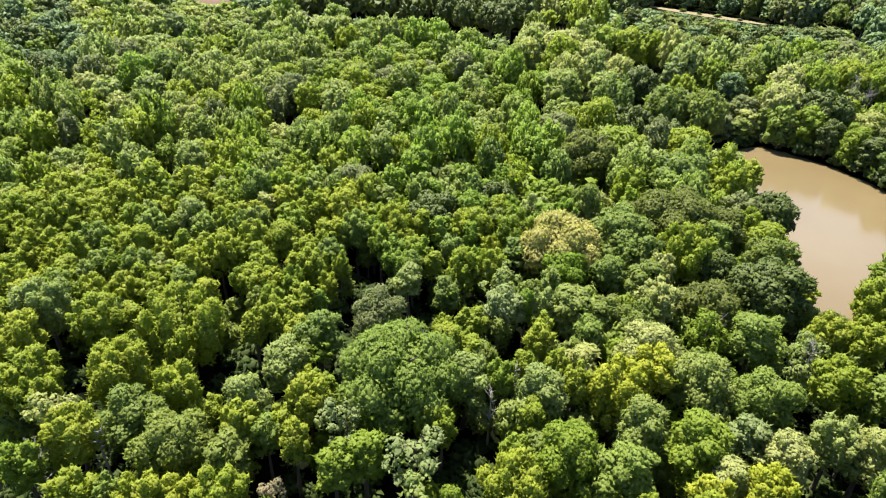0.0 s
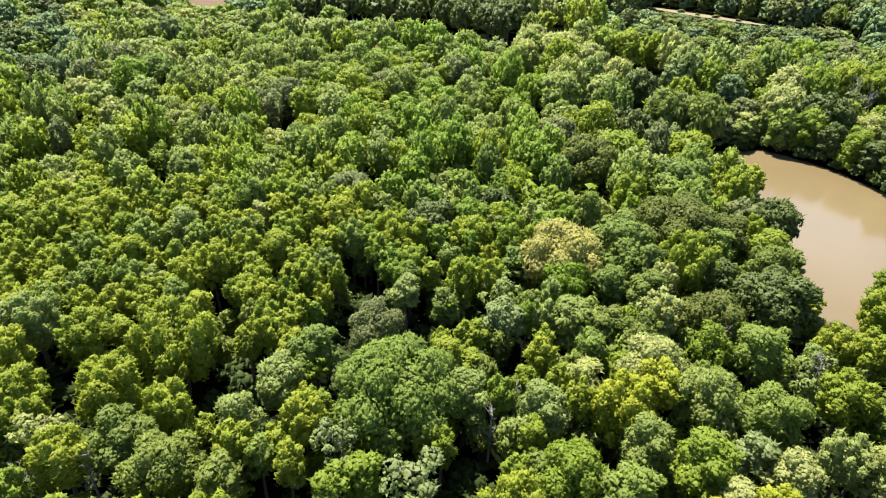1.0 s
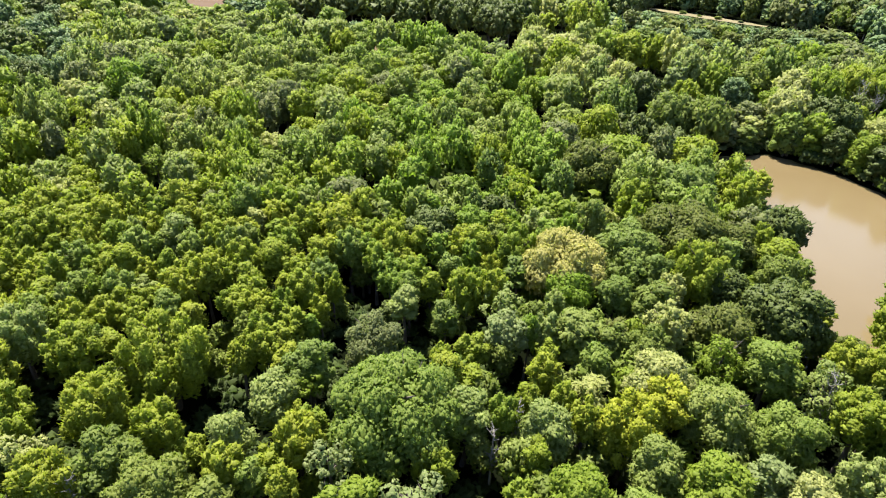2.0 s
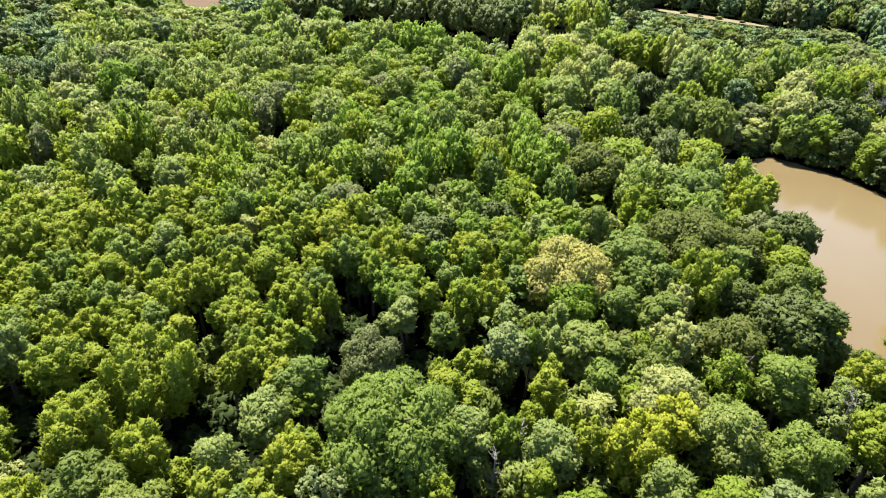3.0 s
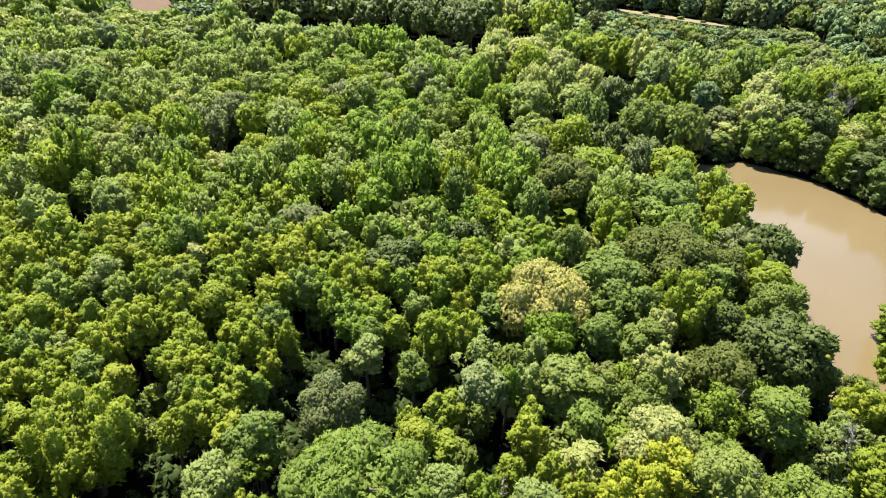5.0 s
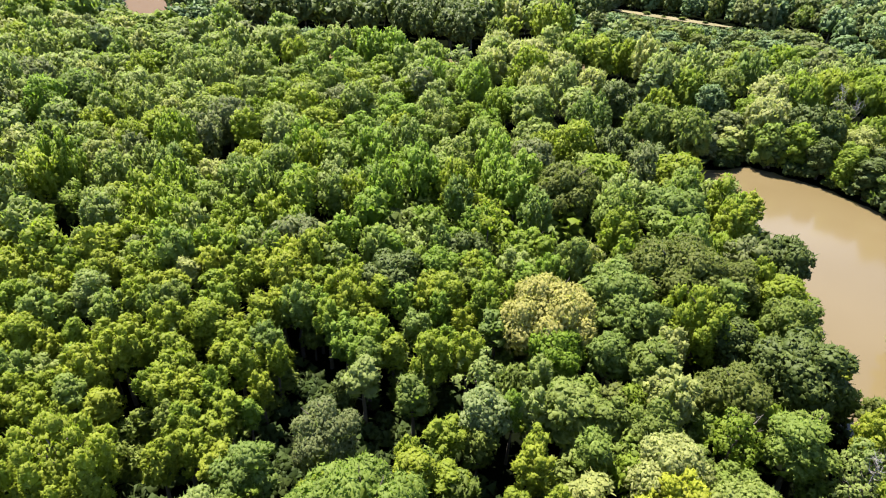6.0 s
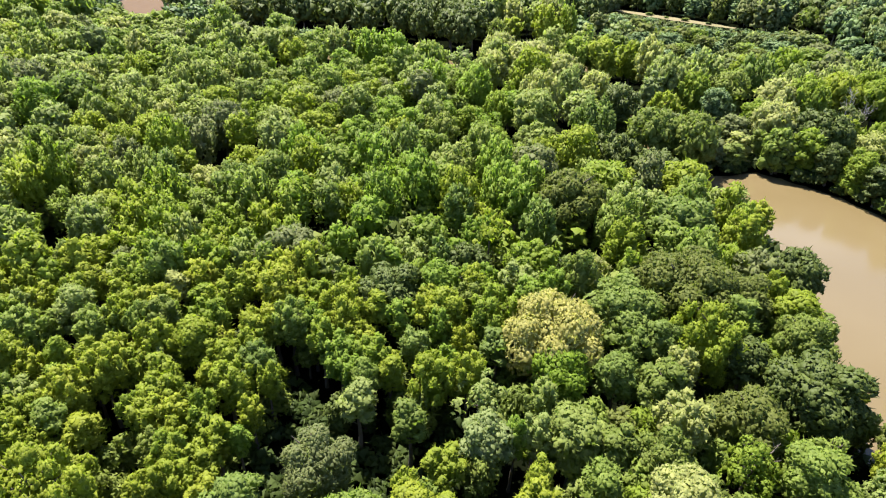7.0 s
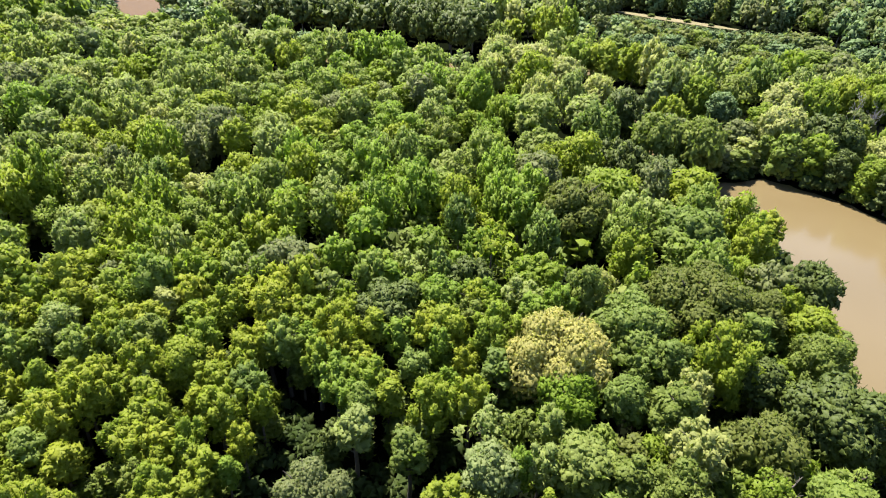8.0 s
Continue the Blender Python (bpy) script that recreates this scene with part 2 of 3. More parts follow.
def billows_of(shape, r, h, rng, low):
    """The main masses of a crown of radius r whose top stands at h: centres and half axes. low: it reaches the ground, as on a bank."""
    more, down = (1.5, 1.9) if low else (1.0, 1.6)
    rough = float(np.interp(r, [5, 9], [1.0, 0.2]))
    if shape == "dome":
        deep = 0.96 * h if low else min(0.84 * h, 1.3 * r + 6.0)
        n = int(np.clip(5 + 2.1 * r, 9, 26) * more)
        k = np.arange(n) + 0.5
        z = 1 - down * k / n
        a = k * 2.39996 + rng.uniform(-0.35, 0.35, n)
        w = np.where(z < 0, 0.9, np.sqrt(np.maximum(1 - z * z, 0))) if low else np.sqrt(np.maximum(1 - z * z, 0)) * np.where(z < -0.1, 0.88, 1.0)
        size = r * rng.uniform(0.33 - 0.10 * rough, 0.33 + 0.10 * rough, n) * np.interp(r, [3, 9], [1.15, 0.86])
        warp = 1 + 0.13 * rough * np.sin(2 * a + rng.uniform(0, 6.3)) + 0.09 * rough * np.sin(3 * a + rng.uniform(0, 6.3))
        c = np.stack([w * np.cos(a) * warp, w * np.sin(a) * warp, z], 1)
        c = c * (np.array([r, r, deep * 0.54]) - size[:, None] * 0.9) * rng.uniform(1 - 0.19 * rough, 1 + 0.10 * rough, (n, 1)) + [0, 0, h - deep * 0.54]
        half = size[:, None] * rng.uniform(0.86, 1.14, (n, 3)) * [1, 1, 0.9]
        core = np.array([[0, 0, h - deep * 0.54]]), np.array([[0.70 * r, 0.70 * r, deep * 0.42]])
    elif shape == "upright":
        deep = 0.96 * h if low else min(0.84 * h, 1.25 * r + 6.0)
        n = int(np.clip(7 + 4.0 * r, 12, 36) * more)
        k = np.arange(n) + 0.5
        z = 1 - down * k / n
        a = k * 2.39996 + rng.uniform(-0.5, 0.5, n)
        w = np.sqrt(np.maximum(1 - z * z, 0)) ** 0.85 * np.where(z < 0, 0.88, 1.0)
        size = r * rng.uniform(0.14, 0.25, n) * np.interp(r, [2.6, 7], [1.2, 0.84])
        warp = rng.uniform(0.84, 1.10, n)
        c = np.stack([w * np.cos(a) * warp, w * np.sin(a) * warp, z * rng.uniform(0.9, 1.04, n)], 1)
        c = c * (np.array([r, r, deep * 0.54]) - size[:, None] * [0.9, 0.9, 1.4]) + [0, 0, h - deep * 0.54]
        half = size[:, None] * rng.uniform(0.85, 1.15, (n, 3)) * [1, 1, 1.75]
        core = np.array([[0, 0, h - deep * 0.58]]), np.array([[0.66 * r, 0.66 * r, deep * 0.40]])
    else:
        n = int(np.clip(8 + r * 2.4, 12, 26))
        d = unit(rng.normal(size=(n, 3)))
        size = np.clip(0.24 * r * rng.uniform(0.6, 1.25, n), 0.4, 1.5)
        c = d * np.array([r, r, 1.15 * r]) * rng.uniform(0.5, 0.88, (n, 1)) + [0, 0, h - 1.15 * r]
        half = size[:, None] * rng.uniform(0.8, 1.3, (n, 3))
        core = np.array([[0, 0, h - 1.15 * r]]), np.array([[0.45 * r, 0.45 * r, 0.5 * r]])
    return np.concatenate([c, core[0]]), np.concatenate([half, core[1]])


def crown(shape, r, h, leaf, cover, rng, rim=5, low=False):
    """Arrays of a crown: small ragged leaf tufts spread over its billows, with loose sprigs, round a shaded inner mass."""
    c, half = billows_of(shape, r, h, rng, low)
    wide = (half[:, 0] * half[:, 1] + 2 * half[:, 0] * half[:, 2]) / 3
    count = np.maximum(4, 4 * math.pi * wide * 0.8 * cover / (1.9 * leaf * leaf)).astype(int)
    own = np.repeat(np.arange(len(c)), count)
    k = np.concatenate([np.arange(n) for n in count]) + rng.uniform(0.2, 0.8, len(own))
    z = 1 - 1.6 * k / count[own]
    a = k * 2.39996 + own * 1.7 + rng.uniform(-0.3, 0.3, len(own))
    w = np.sqrt(np.maximum(1 - z * z, 0))
    d = np.stack([w * np.cos(a), w * np.sin(a), z], 1)
    p = c[own] + d * half[own] * rng.uniform(0.88, 1.12, (len(own), 1))
    keep = np.ones(len(p), bool)
    for i in range(len(c)):
        keep &= ((((p - c[i]) / (half[i] * 0.9)) ** 2).sum(1) > 1) | (own == i)
    middle = np.stack([0 * p[:, 0], 0 * p[:, 0], np.minimum(p[:, 2], h - 0.9 * r) if low else np.full(len(p), h - 0.9 * r)], 1)
    keep &= (unit(p - middle) * d).sum(1) > -0.3              # no leaves towards the crown's heart
    p, d, own = p[keep], d[keep], own[keep]
    lift = {"dome": 0.0, "upright": 0.40, "ragged": 0.0}[shape]
    up = {"dome": 0.22, "upright": 0.10, "ragged": 0.25}[shape]
    n = unit(unit(d / half[own]) + rng.normal(size=d.shape) * 0.22 + [0, 0, up])
    b = unit(np.cross(n, rng.normal(size=n.shape)))
    t = np.cross(n, b)
    size = leaf * rng.uniform(0.65, 1.35, (len(p), 1))
    first, ring = rng.uniform(0, 6.283, (len(p), 1)), []
    for i in range(rim):                                         # each tuft is a small ragged mound of leaves
        q = first + (i + rng.uniform(-0.35, 0.35, (len(p), 1))) * 2 * math.pi / rim
        out = np.cos(q) * b + np.sin(q) * t
        ring.append(p + out * size * rng.uniform(0.5, 1.35, (len(p), 1)) + n * size * rng.uniform(-0.50, 0.05, (len(p), 1)))
    peak = p + n * size * rng.uniform(0.20, 0.65, (len(p), 1)) + [0, 0, lift] * size + rng.normal(size=p.shape) * size * 0.15
    co = np.stack([peak, *ring], 1).reshape(-1, 3)
    first = np.arange(len(p))[:, None] * (rim + 1)
    tris = np.concatenate([np.concatenate([first, first + 1 + i, first + 1 + (i + 1) % rim], 1) for i in range(rim)])
    loose = rng.permutation(len(p))[: int(len(p) * (0.8 if rim > 4 else 0.33))]                # sprigs that stand out from the tufts
    q, m, s, g = p[loose], n[loose], size[loose], b[loose]
    out = m + [0, 0, 0.5 if shape == "upright" else 0.2]
    sprig = np.stack([q - g * s * 0.35, q + g * s * 0.35, q + out * s * rng.uniform(0.7, 1.5 if shape == "upright" else 1.25, (len(q), 1)) + rng.normal(size=q.shape) * s * 0.45], 1)
    tris = np.concatenate([tris, len(co) + np.arange(len(q) * 3).reshape(-1, 3)])
    co = np.concatenate([co, sprig.reshape(-1, 3)])
    if shape != "ragged":                                        # the close twigs and leaves inside each mass
        v, f = BALL if rim > 4 else OCTA
        f = f[[v[g][:, 2].mean() > -0.55 for g in f]]
        inner = c[:, None, :] + v[None] * half[:, None, :] * rng.uniform(0.70, 0.92, (len(c), len(v), 1))
        tris = np.concatenate([tris, (len(co) + np.arange(len(c))[:, None, None] * len(v) + f[None]).reshape(-1, 3)])
        co = np.concatenate([co, inner.reshape(-1, 3)])
    return co, np.zeros((0, 4), int), tris


def tube(a, b, ra, rb, sides):
    """A tapered limb from a to b."""
    a, b = np.array(a, float), np.array(b, float)
    d = (b - a) / np.linalg.norm(b - a)
    u = np.cross(d, [0.3, 0.9, 0.1])
    u /= np.linalg.norm(u)
    v = np.cross(d, u)
    k = np.arange(sides) * 2 * math.pi / sides
    ring = np.cos(k)[:, None] * u + np.sin(k)[:, None] * v
    i = np.arange(sides)
    return np.concatenate([a + ring * ra, b + ring * rb]), np.stack([i, (i + 1) % sides, (i + 1) % sides + sides, i + sides], 1)


def trunk(r, h, rng, limbs=7, sides=7, twigs=0):
    """A bent tapered bole with limbs that reach into the crown."""
    pieces, girth = [], 0.10 + 0.045 * r + 0.006 * h
    spine = [np.array([0, 0, -0.4])]
    for f in (0.25, 0.5, 0.75, 0.93):
        spine.append(np.array([rng.normal() * 0.05 * r, rng.normal() * 0.05 * r, h * f]))
    for i in range(4):
        pieces.append(tube(spine[i], spine[i + 1], girth * (1.25, 0.9, 0.65, 0.4)[i], girth * (0.9, 0.65, 0.4, 0.1)[i], sides))
    for k in range(limbs):
        f = rng.uniform(0.42, 0.8)
        a = k * 2.4 + rng.uniform(-0.4, 0.4)
        at = np.array([np.interp(f, (0, 0.25, 0.5, 0.75, 0.93), [s[j] for s in spine]) for j in range(3)])
        reach = r * rng.uniform(0.40, 0.62)
        mid = at + np.array([math.cos(a), math.sin(a), 0.75]) * reach * 0.55
        end = mid + np.array([math.cos(a + 0.3), math.sin(a + 0.3), 0.9]) * reach * 0.42
        pieces += [tube(at, mid, girth * 0.42, girth * 0.26, 5), tube(mid, end, girth * 0.26, girth * 0.07, 5)]
        for _ in range(twigs):
            far = mid + rng.normal(size=3) * reach * 0.4 + [0, 0, reach * 0.35]
            pieces.append(tube(mid + (end - mid) * rng.random(), far, girth * 0.13, girth * 0.04, 4))
    co, quads, at = [], [], 0
    for v, q in pieces:
        co.append(v), quads.append(q + at)
        at += len(v)
    return np.concatenate(co), np.concatenate(quads)


# ---- trees that stand near enough to be told apart ----
SIZES = {"dome": (2.6, 4.0, 6.0, 9.5), "upright": (2.6, 3.6, 5.0, 7.0), "ragged": (2.2, 3.4, 5.0)}
TALL = {"dome": 17.0, "upright": 17.0, "ragged": 16.0}
FORMS = {}
maker = np.random.default_rng(11)


def form(shape, r, pick, far, bank):
    """The shared meshes of the tree of that shape whose size comes nearest; those of trees farther off have larger tufts."""
    size = min(SIZES[shape], key=lambda s: abs(math.log(s / r)))
    key = (shape, size, pick % (2 if size > 8 else 4), far, bank)
    if key not in FORMS:
        co, quads, tris = crown(shape, size, TALL[shape], (0.31, 0.38, 0.53, 0.80)[far], {"dome": 0.92, "upright": 0.92, "ragged": 0.7}[shape], maker, 5, bank)
        leaves = solid("crown", co, quads, [LEAVES["green"]], tris)
        co, quads = trunk(size, TALL[shape], maker, twigs=3 if shape == "ragged" else 0)
        FORMS[key] = (size, leaves, solid("trunk", co, quads, [BARK]))
    return FORMS[key]


LOOKS = {"green": "fresh green", "brightgreen": "bright green", "yellowgreen": "yellow-green", "yellow": "sunlit yellowish", "gold2": "vivid golden green",
         "gold": "golden, seed-covered", "olive": "olive green", "olivedark": "dull dark olive", "bluegreen": "cool blue-green", "dark": "deep dark green", "hazed": "haze-tinted bluish green",
         "pale": "pale green", "cream": "cream-tinted light green", "straw": "pale straw-green", "silver": "silvery grey-green", "grey": "dull grey", "moss": "moss green", "sage": "soft sage green", "brown": "withered light brown", "shade": "dark shaded", "fresh": "lush green"}
KINDS = {"dome": ("oak_tree", "rounded, clumpy"), "upright": ("maple_tree", "upright, tufted"), "ragged": ("willow_tree", "thin, ragged")}
PLANTED = []                     # x, y, crown radius of every tree so far
scatter = random.Random(21)


def grow(leaf, shape, x, y, r, h, bank=False):
    """One tree: an empty at its foot, with a trunk and a crown."""
    name, habit = KINDS[shape]
    size, leaves, bole = form(shape, r, scatter.randrange(4), (y > 86) + (y > 124) + (y > 195), bank)
    root = new(name)
    root.empty_display_size = 1.0
    z = float(ground_height(x, y))
    root.matrix_basis = pose(x, y, z, 0, 0, scatter.uniform(0, 360)) @ Matrix.Diagonal((r / size, r / size, (h - z) / TALL[shape], 1))
    tagged(root, f"{LOOKS[leaf]} broadleaf tree with a {habit} crown", "tree", "trees of the woodland")
    for part_name, mesh, material in (("trunk", bole, BARK), ("crown", leaves, LEAVES[leaf])):
        ob = new(part_name, mesh)
        ob.parent = root
        ob.material_slots[0].link = "OBJECT"
        ob.material_slots[0].material = material
    PLANTED.append((x, y, r))
    return root


def snag(x, y, r, h):
    """A dead tree: a bleached bole with bare branches."""
    root = new("dead_tree")
    root.matrix_basis = pose(x, y, float(ground_height(x, y)), 0, 0, scatter.uniform(0, 360))
    tagged(root, "bare dead tree with bleached grey branches among green crowns", "tree", "dead trees")
    rng = np.random.default_rng(int(abs(x) * 10))
    co, quads = trunk(r * 0.5, h, rng, 0, 6)
    new("trunk", solid("trunk", co, quads, [DEAD_BARK])).parent = root
    for k in range(16):
        z, a = h * rng.uniform(0.42, 0.97), k * 2.4 + rng.uniform(-0.4, 0.4)
        at, reach = np.array([0, 0, z]), r * rng.uniform(0.5, 1.0) * (1.25 - 0.6 * z / h)
        bend = at + np.array([math.cos(a), math.sin(a), 0.7]) * reach * 0.5
        tip = bend + np.array([math.cos(a + 0.4), math.sin(a + 0.4), 1.1]) * reach * 0.5
        limbs = [tube(at, bend, 0.07, 0.05, 5), tube(bend, tip, 0.05, 0.015, 5)]
        for f in (0.45, 0.7, 0.95, 1.2, 1.5):
            start = at + (bend - at) * f if f < 1 else bend + (tip - bend) * (f - 1)
            limbs.append(tube(start, start + rng.normal(size=3) * reach * 0.25 + [0, 0, reach * 0.3], 0.03, 0.01, 4))
        sizes = np.cumsum([0] + [len(v) for v, _ in limbs])
        mesh = solid("branch", np.concatenate([v for v, _ in limbs]), np.concatenate([q + n for (_, q), n in zip(limbs, sizes)]), [DEAD_BARK])
        new("branch", mesh).parent = root
    return root


HOLES = []                       # gaps in the canopy: x, y, radius


def gap(x, y, r):
    HOLES.append((x, y, r))


gap(-45.3, 43.5, 3.0)
gap(-14.8, 44.4, 1.8)
gap(-8.2, 45.6, 2.0)
gap(46.7, 46.9, 1.7)
gap(-50.1, 48.0, 3.6)
gap(-5.9, 48.1, 1.6)
gap(-16.4, 49.1, 2.3)
gap(4.6, 49.8, 2.4)
gap(-38.0, 49.8, 0.8)
gap(-9.0, 50.4, 2.4)
gap(-4.8, 50.6, 0.8)
gap(51.6, 51.8, 2.1)
gap(-6.5, 53.1, 2.0)
gap(-55.7, 53.4, 2.0)
gap(-18.2, 54.5, 1.3)
gap(-57.3, 54.7, 1.1)
gap(-42.0, 55.0, 1.0)
gap(5.0, 55.1, 2.9)
gap(-10.0, 56.0, 1.3)
gap(-5.3, 56.0, 0.9)
gap(57.3, 57.6, 1.2)
gap(-29.1, 58.8, 1.0)
gap(-7.2, 59.1, 1.1)
gap(41.5, 59.6, 2.3)
gap(5.6, 61.2, 1.6)
gap(-46.7, 61.2, 0.6)
gap(-50.0, 61.9, 2.1)
gap(50.5, 62.2, 2.5)
gap(-5.9, 62.2, 0.5)
gap(-12.1, 63.0, 0.9)
gap(-32.2, 65.0, 1.2)
gap(45.8, 65.9, 2.8)
gap(-27.7, 66.2, 2.9)
gap(-54.1, 66.4, 2.2)
gap(-55.3, 68.5, 2.6)
gap(55.9, 68.7, 3.0)
gap(-13.4, 69.7, 1.1)
gap(8.4, 71.6, 1.5)
gap(-35.8, 72.2, 0.7)
gap(-30.6, 73.2, 3.6)
gap(50.9, 73.2, 1.6)
gap(-59.8, 73.4, 2.7)
gap(-61.5, 76.1, 1.4)
gap(62.1, 76.4, 1.7)
gap(-14.8, 77.4, 0.6)
gap(9.3, 79.2, 1.9)
gap(-14.7, 80.4, 2.4)
gap(-34.0, 81.3, 2.0)
gap(-4.4, 81.3, 1.9)
gap(-66.5, 81.6, 1.5)
gap(-14.5, 81.9, 1.6)
gap(-12.4, 82.7, 2.8)
gap(-2.1, 84.4, 2.6)
gap(-16.3, 85.1, 3.0)
gap(-13.6, 85.2, 3.4)
gap(-5.0, 86.2, 2.4)
gap(-10.7, 86.2, 2.3)
gap(-16.1, 86.7, 2.0)
gap(-13.7, 87.7, 3.4)
gap(10.3, 88.0, 1.0)
gap(5.3, 88.1, 0.9)
gap(-2.3, 89.6, 3.2)
gap(-18.2, 90.6, 1.7)
gap(-11.8, 91.5, 2.8)
gap(-5.6, 91.8, 1.3)
gap(-17.9, 92.4, 1.1)
gap(5.8, 93.7, 1.1)
gap(-15.0, 94.2, 4.2)
gap(43.4, 94.6, 1.7)
gap(-2.7, 95.6, 1.8)
gap(13.9, 95.9, 1.3)
gap(-13.2, 97.7, 1.6)
gap(6.4, 100.1, 0.6)
gap(47.9, 100.9, 2.1)
gap(15.3, 102.2, 1.5)
gap(-16.7, 104.7, 2.3)
gap(53.2, 108.1, 1.2)
gap(17.0, 109.6, 0.9)
gap(32.3, 131.2, 2.4)
gap(35.7, 141.3, 2.9)
gap(39.7, 153.1, 1.6)

# the trees that stand out, from near to far
grow("yellow", "upright", -33.8, 45.0, 3.2, 16.5)
grow("yellow", "upright", -41.7, 45.4, 2.9, 16.3)
grow("yellowgreen", "upright", -24.8, 46.0, 3.5, 16.8)
grow("green", "dome", 2.1, 47.0, 1.6, 14.7)
grow("brown", "ragged", -19.1, 47.0, 1.7, 14.8)
grow("pale", "ragged", -2.2, 47.1, 2.6, 15.5)
grow("gold2", "upright", 33.2, 48.2, 2.9, 16.4)
grow("yellow", "upright", 9.4, 48.7, 4.4, 17.6)
grow("gold2", "upright", 40.3, 49.2, 3.6, 16.9)
grow("green", "upright", -50.0, 49.5, 2.8, 16.2)
grow("straw", "dome", 36.7, 51.6, 2.5, 15.4)
grow("green", "dome", -12.2, 51.7, 2.9, 15.7)
grow("moss", "dome", 23.7, 52.1, 4.2, 16.7)
grow("olive", "dome", -26.0, 52.3, 2.9, 15.7)
grow("silver", "ragged", -2.6, 53.1, 4.0, 16.5)
grow("olive", "dome", -33.5, 53.6, 5.0, 17.3)
grow("green", "dome", -9.0, 53.6, 2.9, 15.7)
grow("yellow", "upright", -46.2, 54.3, 3.9, 17.1)
grow("green", "dome", 17.1, 54.5, 4.9, 17.2)
grow("yellow", "upright", -18.1, 54.8, 2.3, 15.8)
grow("straw", "dome", 45.5, 55.7, 3.6, 16.2)
grow("green", "dome", 34.6, 56.6, 4.5, 16.9)
grow("cream", "dome", 56.9, 56.7, 4.0, 16.5)
grow("yellow", "upright", -25.7, 57.3, 2.9, 16.3)
grow("straw", "ragged", -51.7, 57.9, 3.3, 16.0)
grow("olive", "dome", -40.5, 58.0, 4.3, 16.7)
grow("pale", "upright", 53.2, 58.3, 3.3, 16.6)
grow("silver", "ragged", -13.3, 58.6, 3.3, 16.0)
grow("silver", "dome", 41.9, 59.2, 2.8, 15.6)
grow("sage", "dome", 28.2, 60.0, 3.7, 16.3)
grow("yellow", "upright", -17.9, 62.3, 3.4, 16.8)
grow("pale", "dome", -27.1, 62.7, 3.3, 15.9)
grow("yellow", "upright", -36.5, 63.2, 3.7, 17.0)
grow("yellowgreen", "upright", -57.9, 64.9, 3.9, 17.2)
grow("pale", "dome", 14.8, 65.4, 4.0, 16.5)
grow("yellow", "upright", -46.2, 66.2, 4.8, 17.8)
grow("gold2", "upright", 26.1, 66.3, 4.6, 17.7)
grow("moss", "dome", 47.3, 66.5, 4.9, 17.2)
grow("moss", "dome", -5.5, 67.2, 9.7, 20.8)
grow("green", "upright", 9.1, 68.0, 2.4, 16.0)
grow("pale", "dome", 3.9, 68.4, 3.7, 16.3)
grow("yellowgreen", "upright", 59.1, 69.3, 4.1, 17.3)
grow("sage", "dome", 39.5, 69.6, 5.3, 17.5)
grow("pale", "dome", -23.1, 70.4, 4.0, 16.5)
grow("gold2", "upright", 32.2, 71.0, 3.8, 17.0)
grow("cream", "dome", 21.6, 72.3, 3.1, 15.8)
grow("yellow", "upright", -64.8, 72.7, 4.2, 17.4)
grow("pale", "ragged", 57.6, 75.6, 4.6, 16.8)
grow("straw", "dome", 32.8, 75.9, 5.4, 17.6)
grow("bluegreen", "dome", -19.3, 77.1, 4.0, 16.5)
grow("yellowgreen", "upright", -41.2, 77.5, 7.0, 19.6)
grow("yellowgreen", "upright", -55.4, 77.8, 4.0, 17.2)
grow("yellow", "upright", 68.9, 79.8, 3.8, 17.0)
grow("moss", "dome", 51.3, 79.9, 4.7, 17.0)
grow("pale", "upright", -65.2, 80.7, 5.0, 18.0)
grow("yellow", "upright", 63.8, 81.4, 3.3, 16.6)
grow("grey", "dome", -10.7, 82.8, 4.9, 17.2)
grow("olive", "dome", 33.6, 83.4, 3.7, 16.2)
grow("olive", "dome", 28.0, 85.1, 2.7, 15.5)
grow("silver", "dome", 10.8, 86.3, 3.8, 16.3)
grow("sage", "dome", 22.9, 87.2, 4.4, 16.8)
grow("pale", "upright", 17.5, 87.3, 2.5, 16.0)
grow("cream", "upright", 37.7, 88.6, 4.2, 17.4)
grow("olivedark", "dome", 47.7, 89.8, 5.5, 17.6)
grow("olive", "dome", 0.9, 90.1, 2.7, 15.5)
grow("yellowgreen", "upright", 78.1, 91.6, 4.0, 17.2)
grow("pale", "ragged", 10.8, 93.8, 3.7, 16.3)
grow("pale", "dome", -6.3, 93.9, 2.9, 15.7)
grow("dark", "dome", 60.3, 94.5, 7.0, 18.7)
grow("olive", "dome", 37.9, 96.5, 4.2, 16.7)
grow("yellowgreen", "upright", 4.1, 97.7, 3.8, 17.0)
grow("brightgreen", "dome", 23.0, 98.8, 5.0, 17.2)
grow("bluegreen", "dome", 31.8, 99.3, 3.6, 16.2)
grow("cream", "upright", 41.4, 99.7, 3.3, 16.7)
grow("dark", "dome", 53.5, 102.6, 4.0, 16.5)
grow("green", "upright", -4.8, 102.9, 3.0, 16.4)
grow("gold", "dome", 23.4, 106.6, 8.6, 20.2)
grow("yellowgreen", "upright", 48.8, 106.3, 6.4, 19.1)
grow("bluegreen", "dome", 41.5, 107.2, 3.9, 16.4)
grow("olive", "dome", 65.4, 107.3, 5.0, 17.3)
grow("green", "upright", 14.6, 112.4, 4.8, 17.9)
grow("yellow", "upright", -10.5, 113.1, 4.5, 17.6)
grow("bluegreen", "dome", 37.3, 113.8, 6.8, 18.6)
grow("pale", "dome", -54.3, 115.2, 3.8, 16.4)
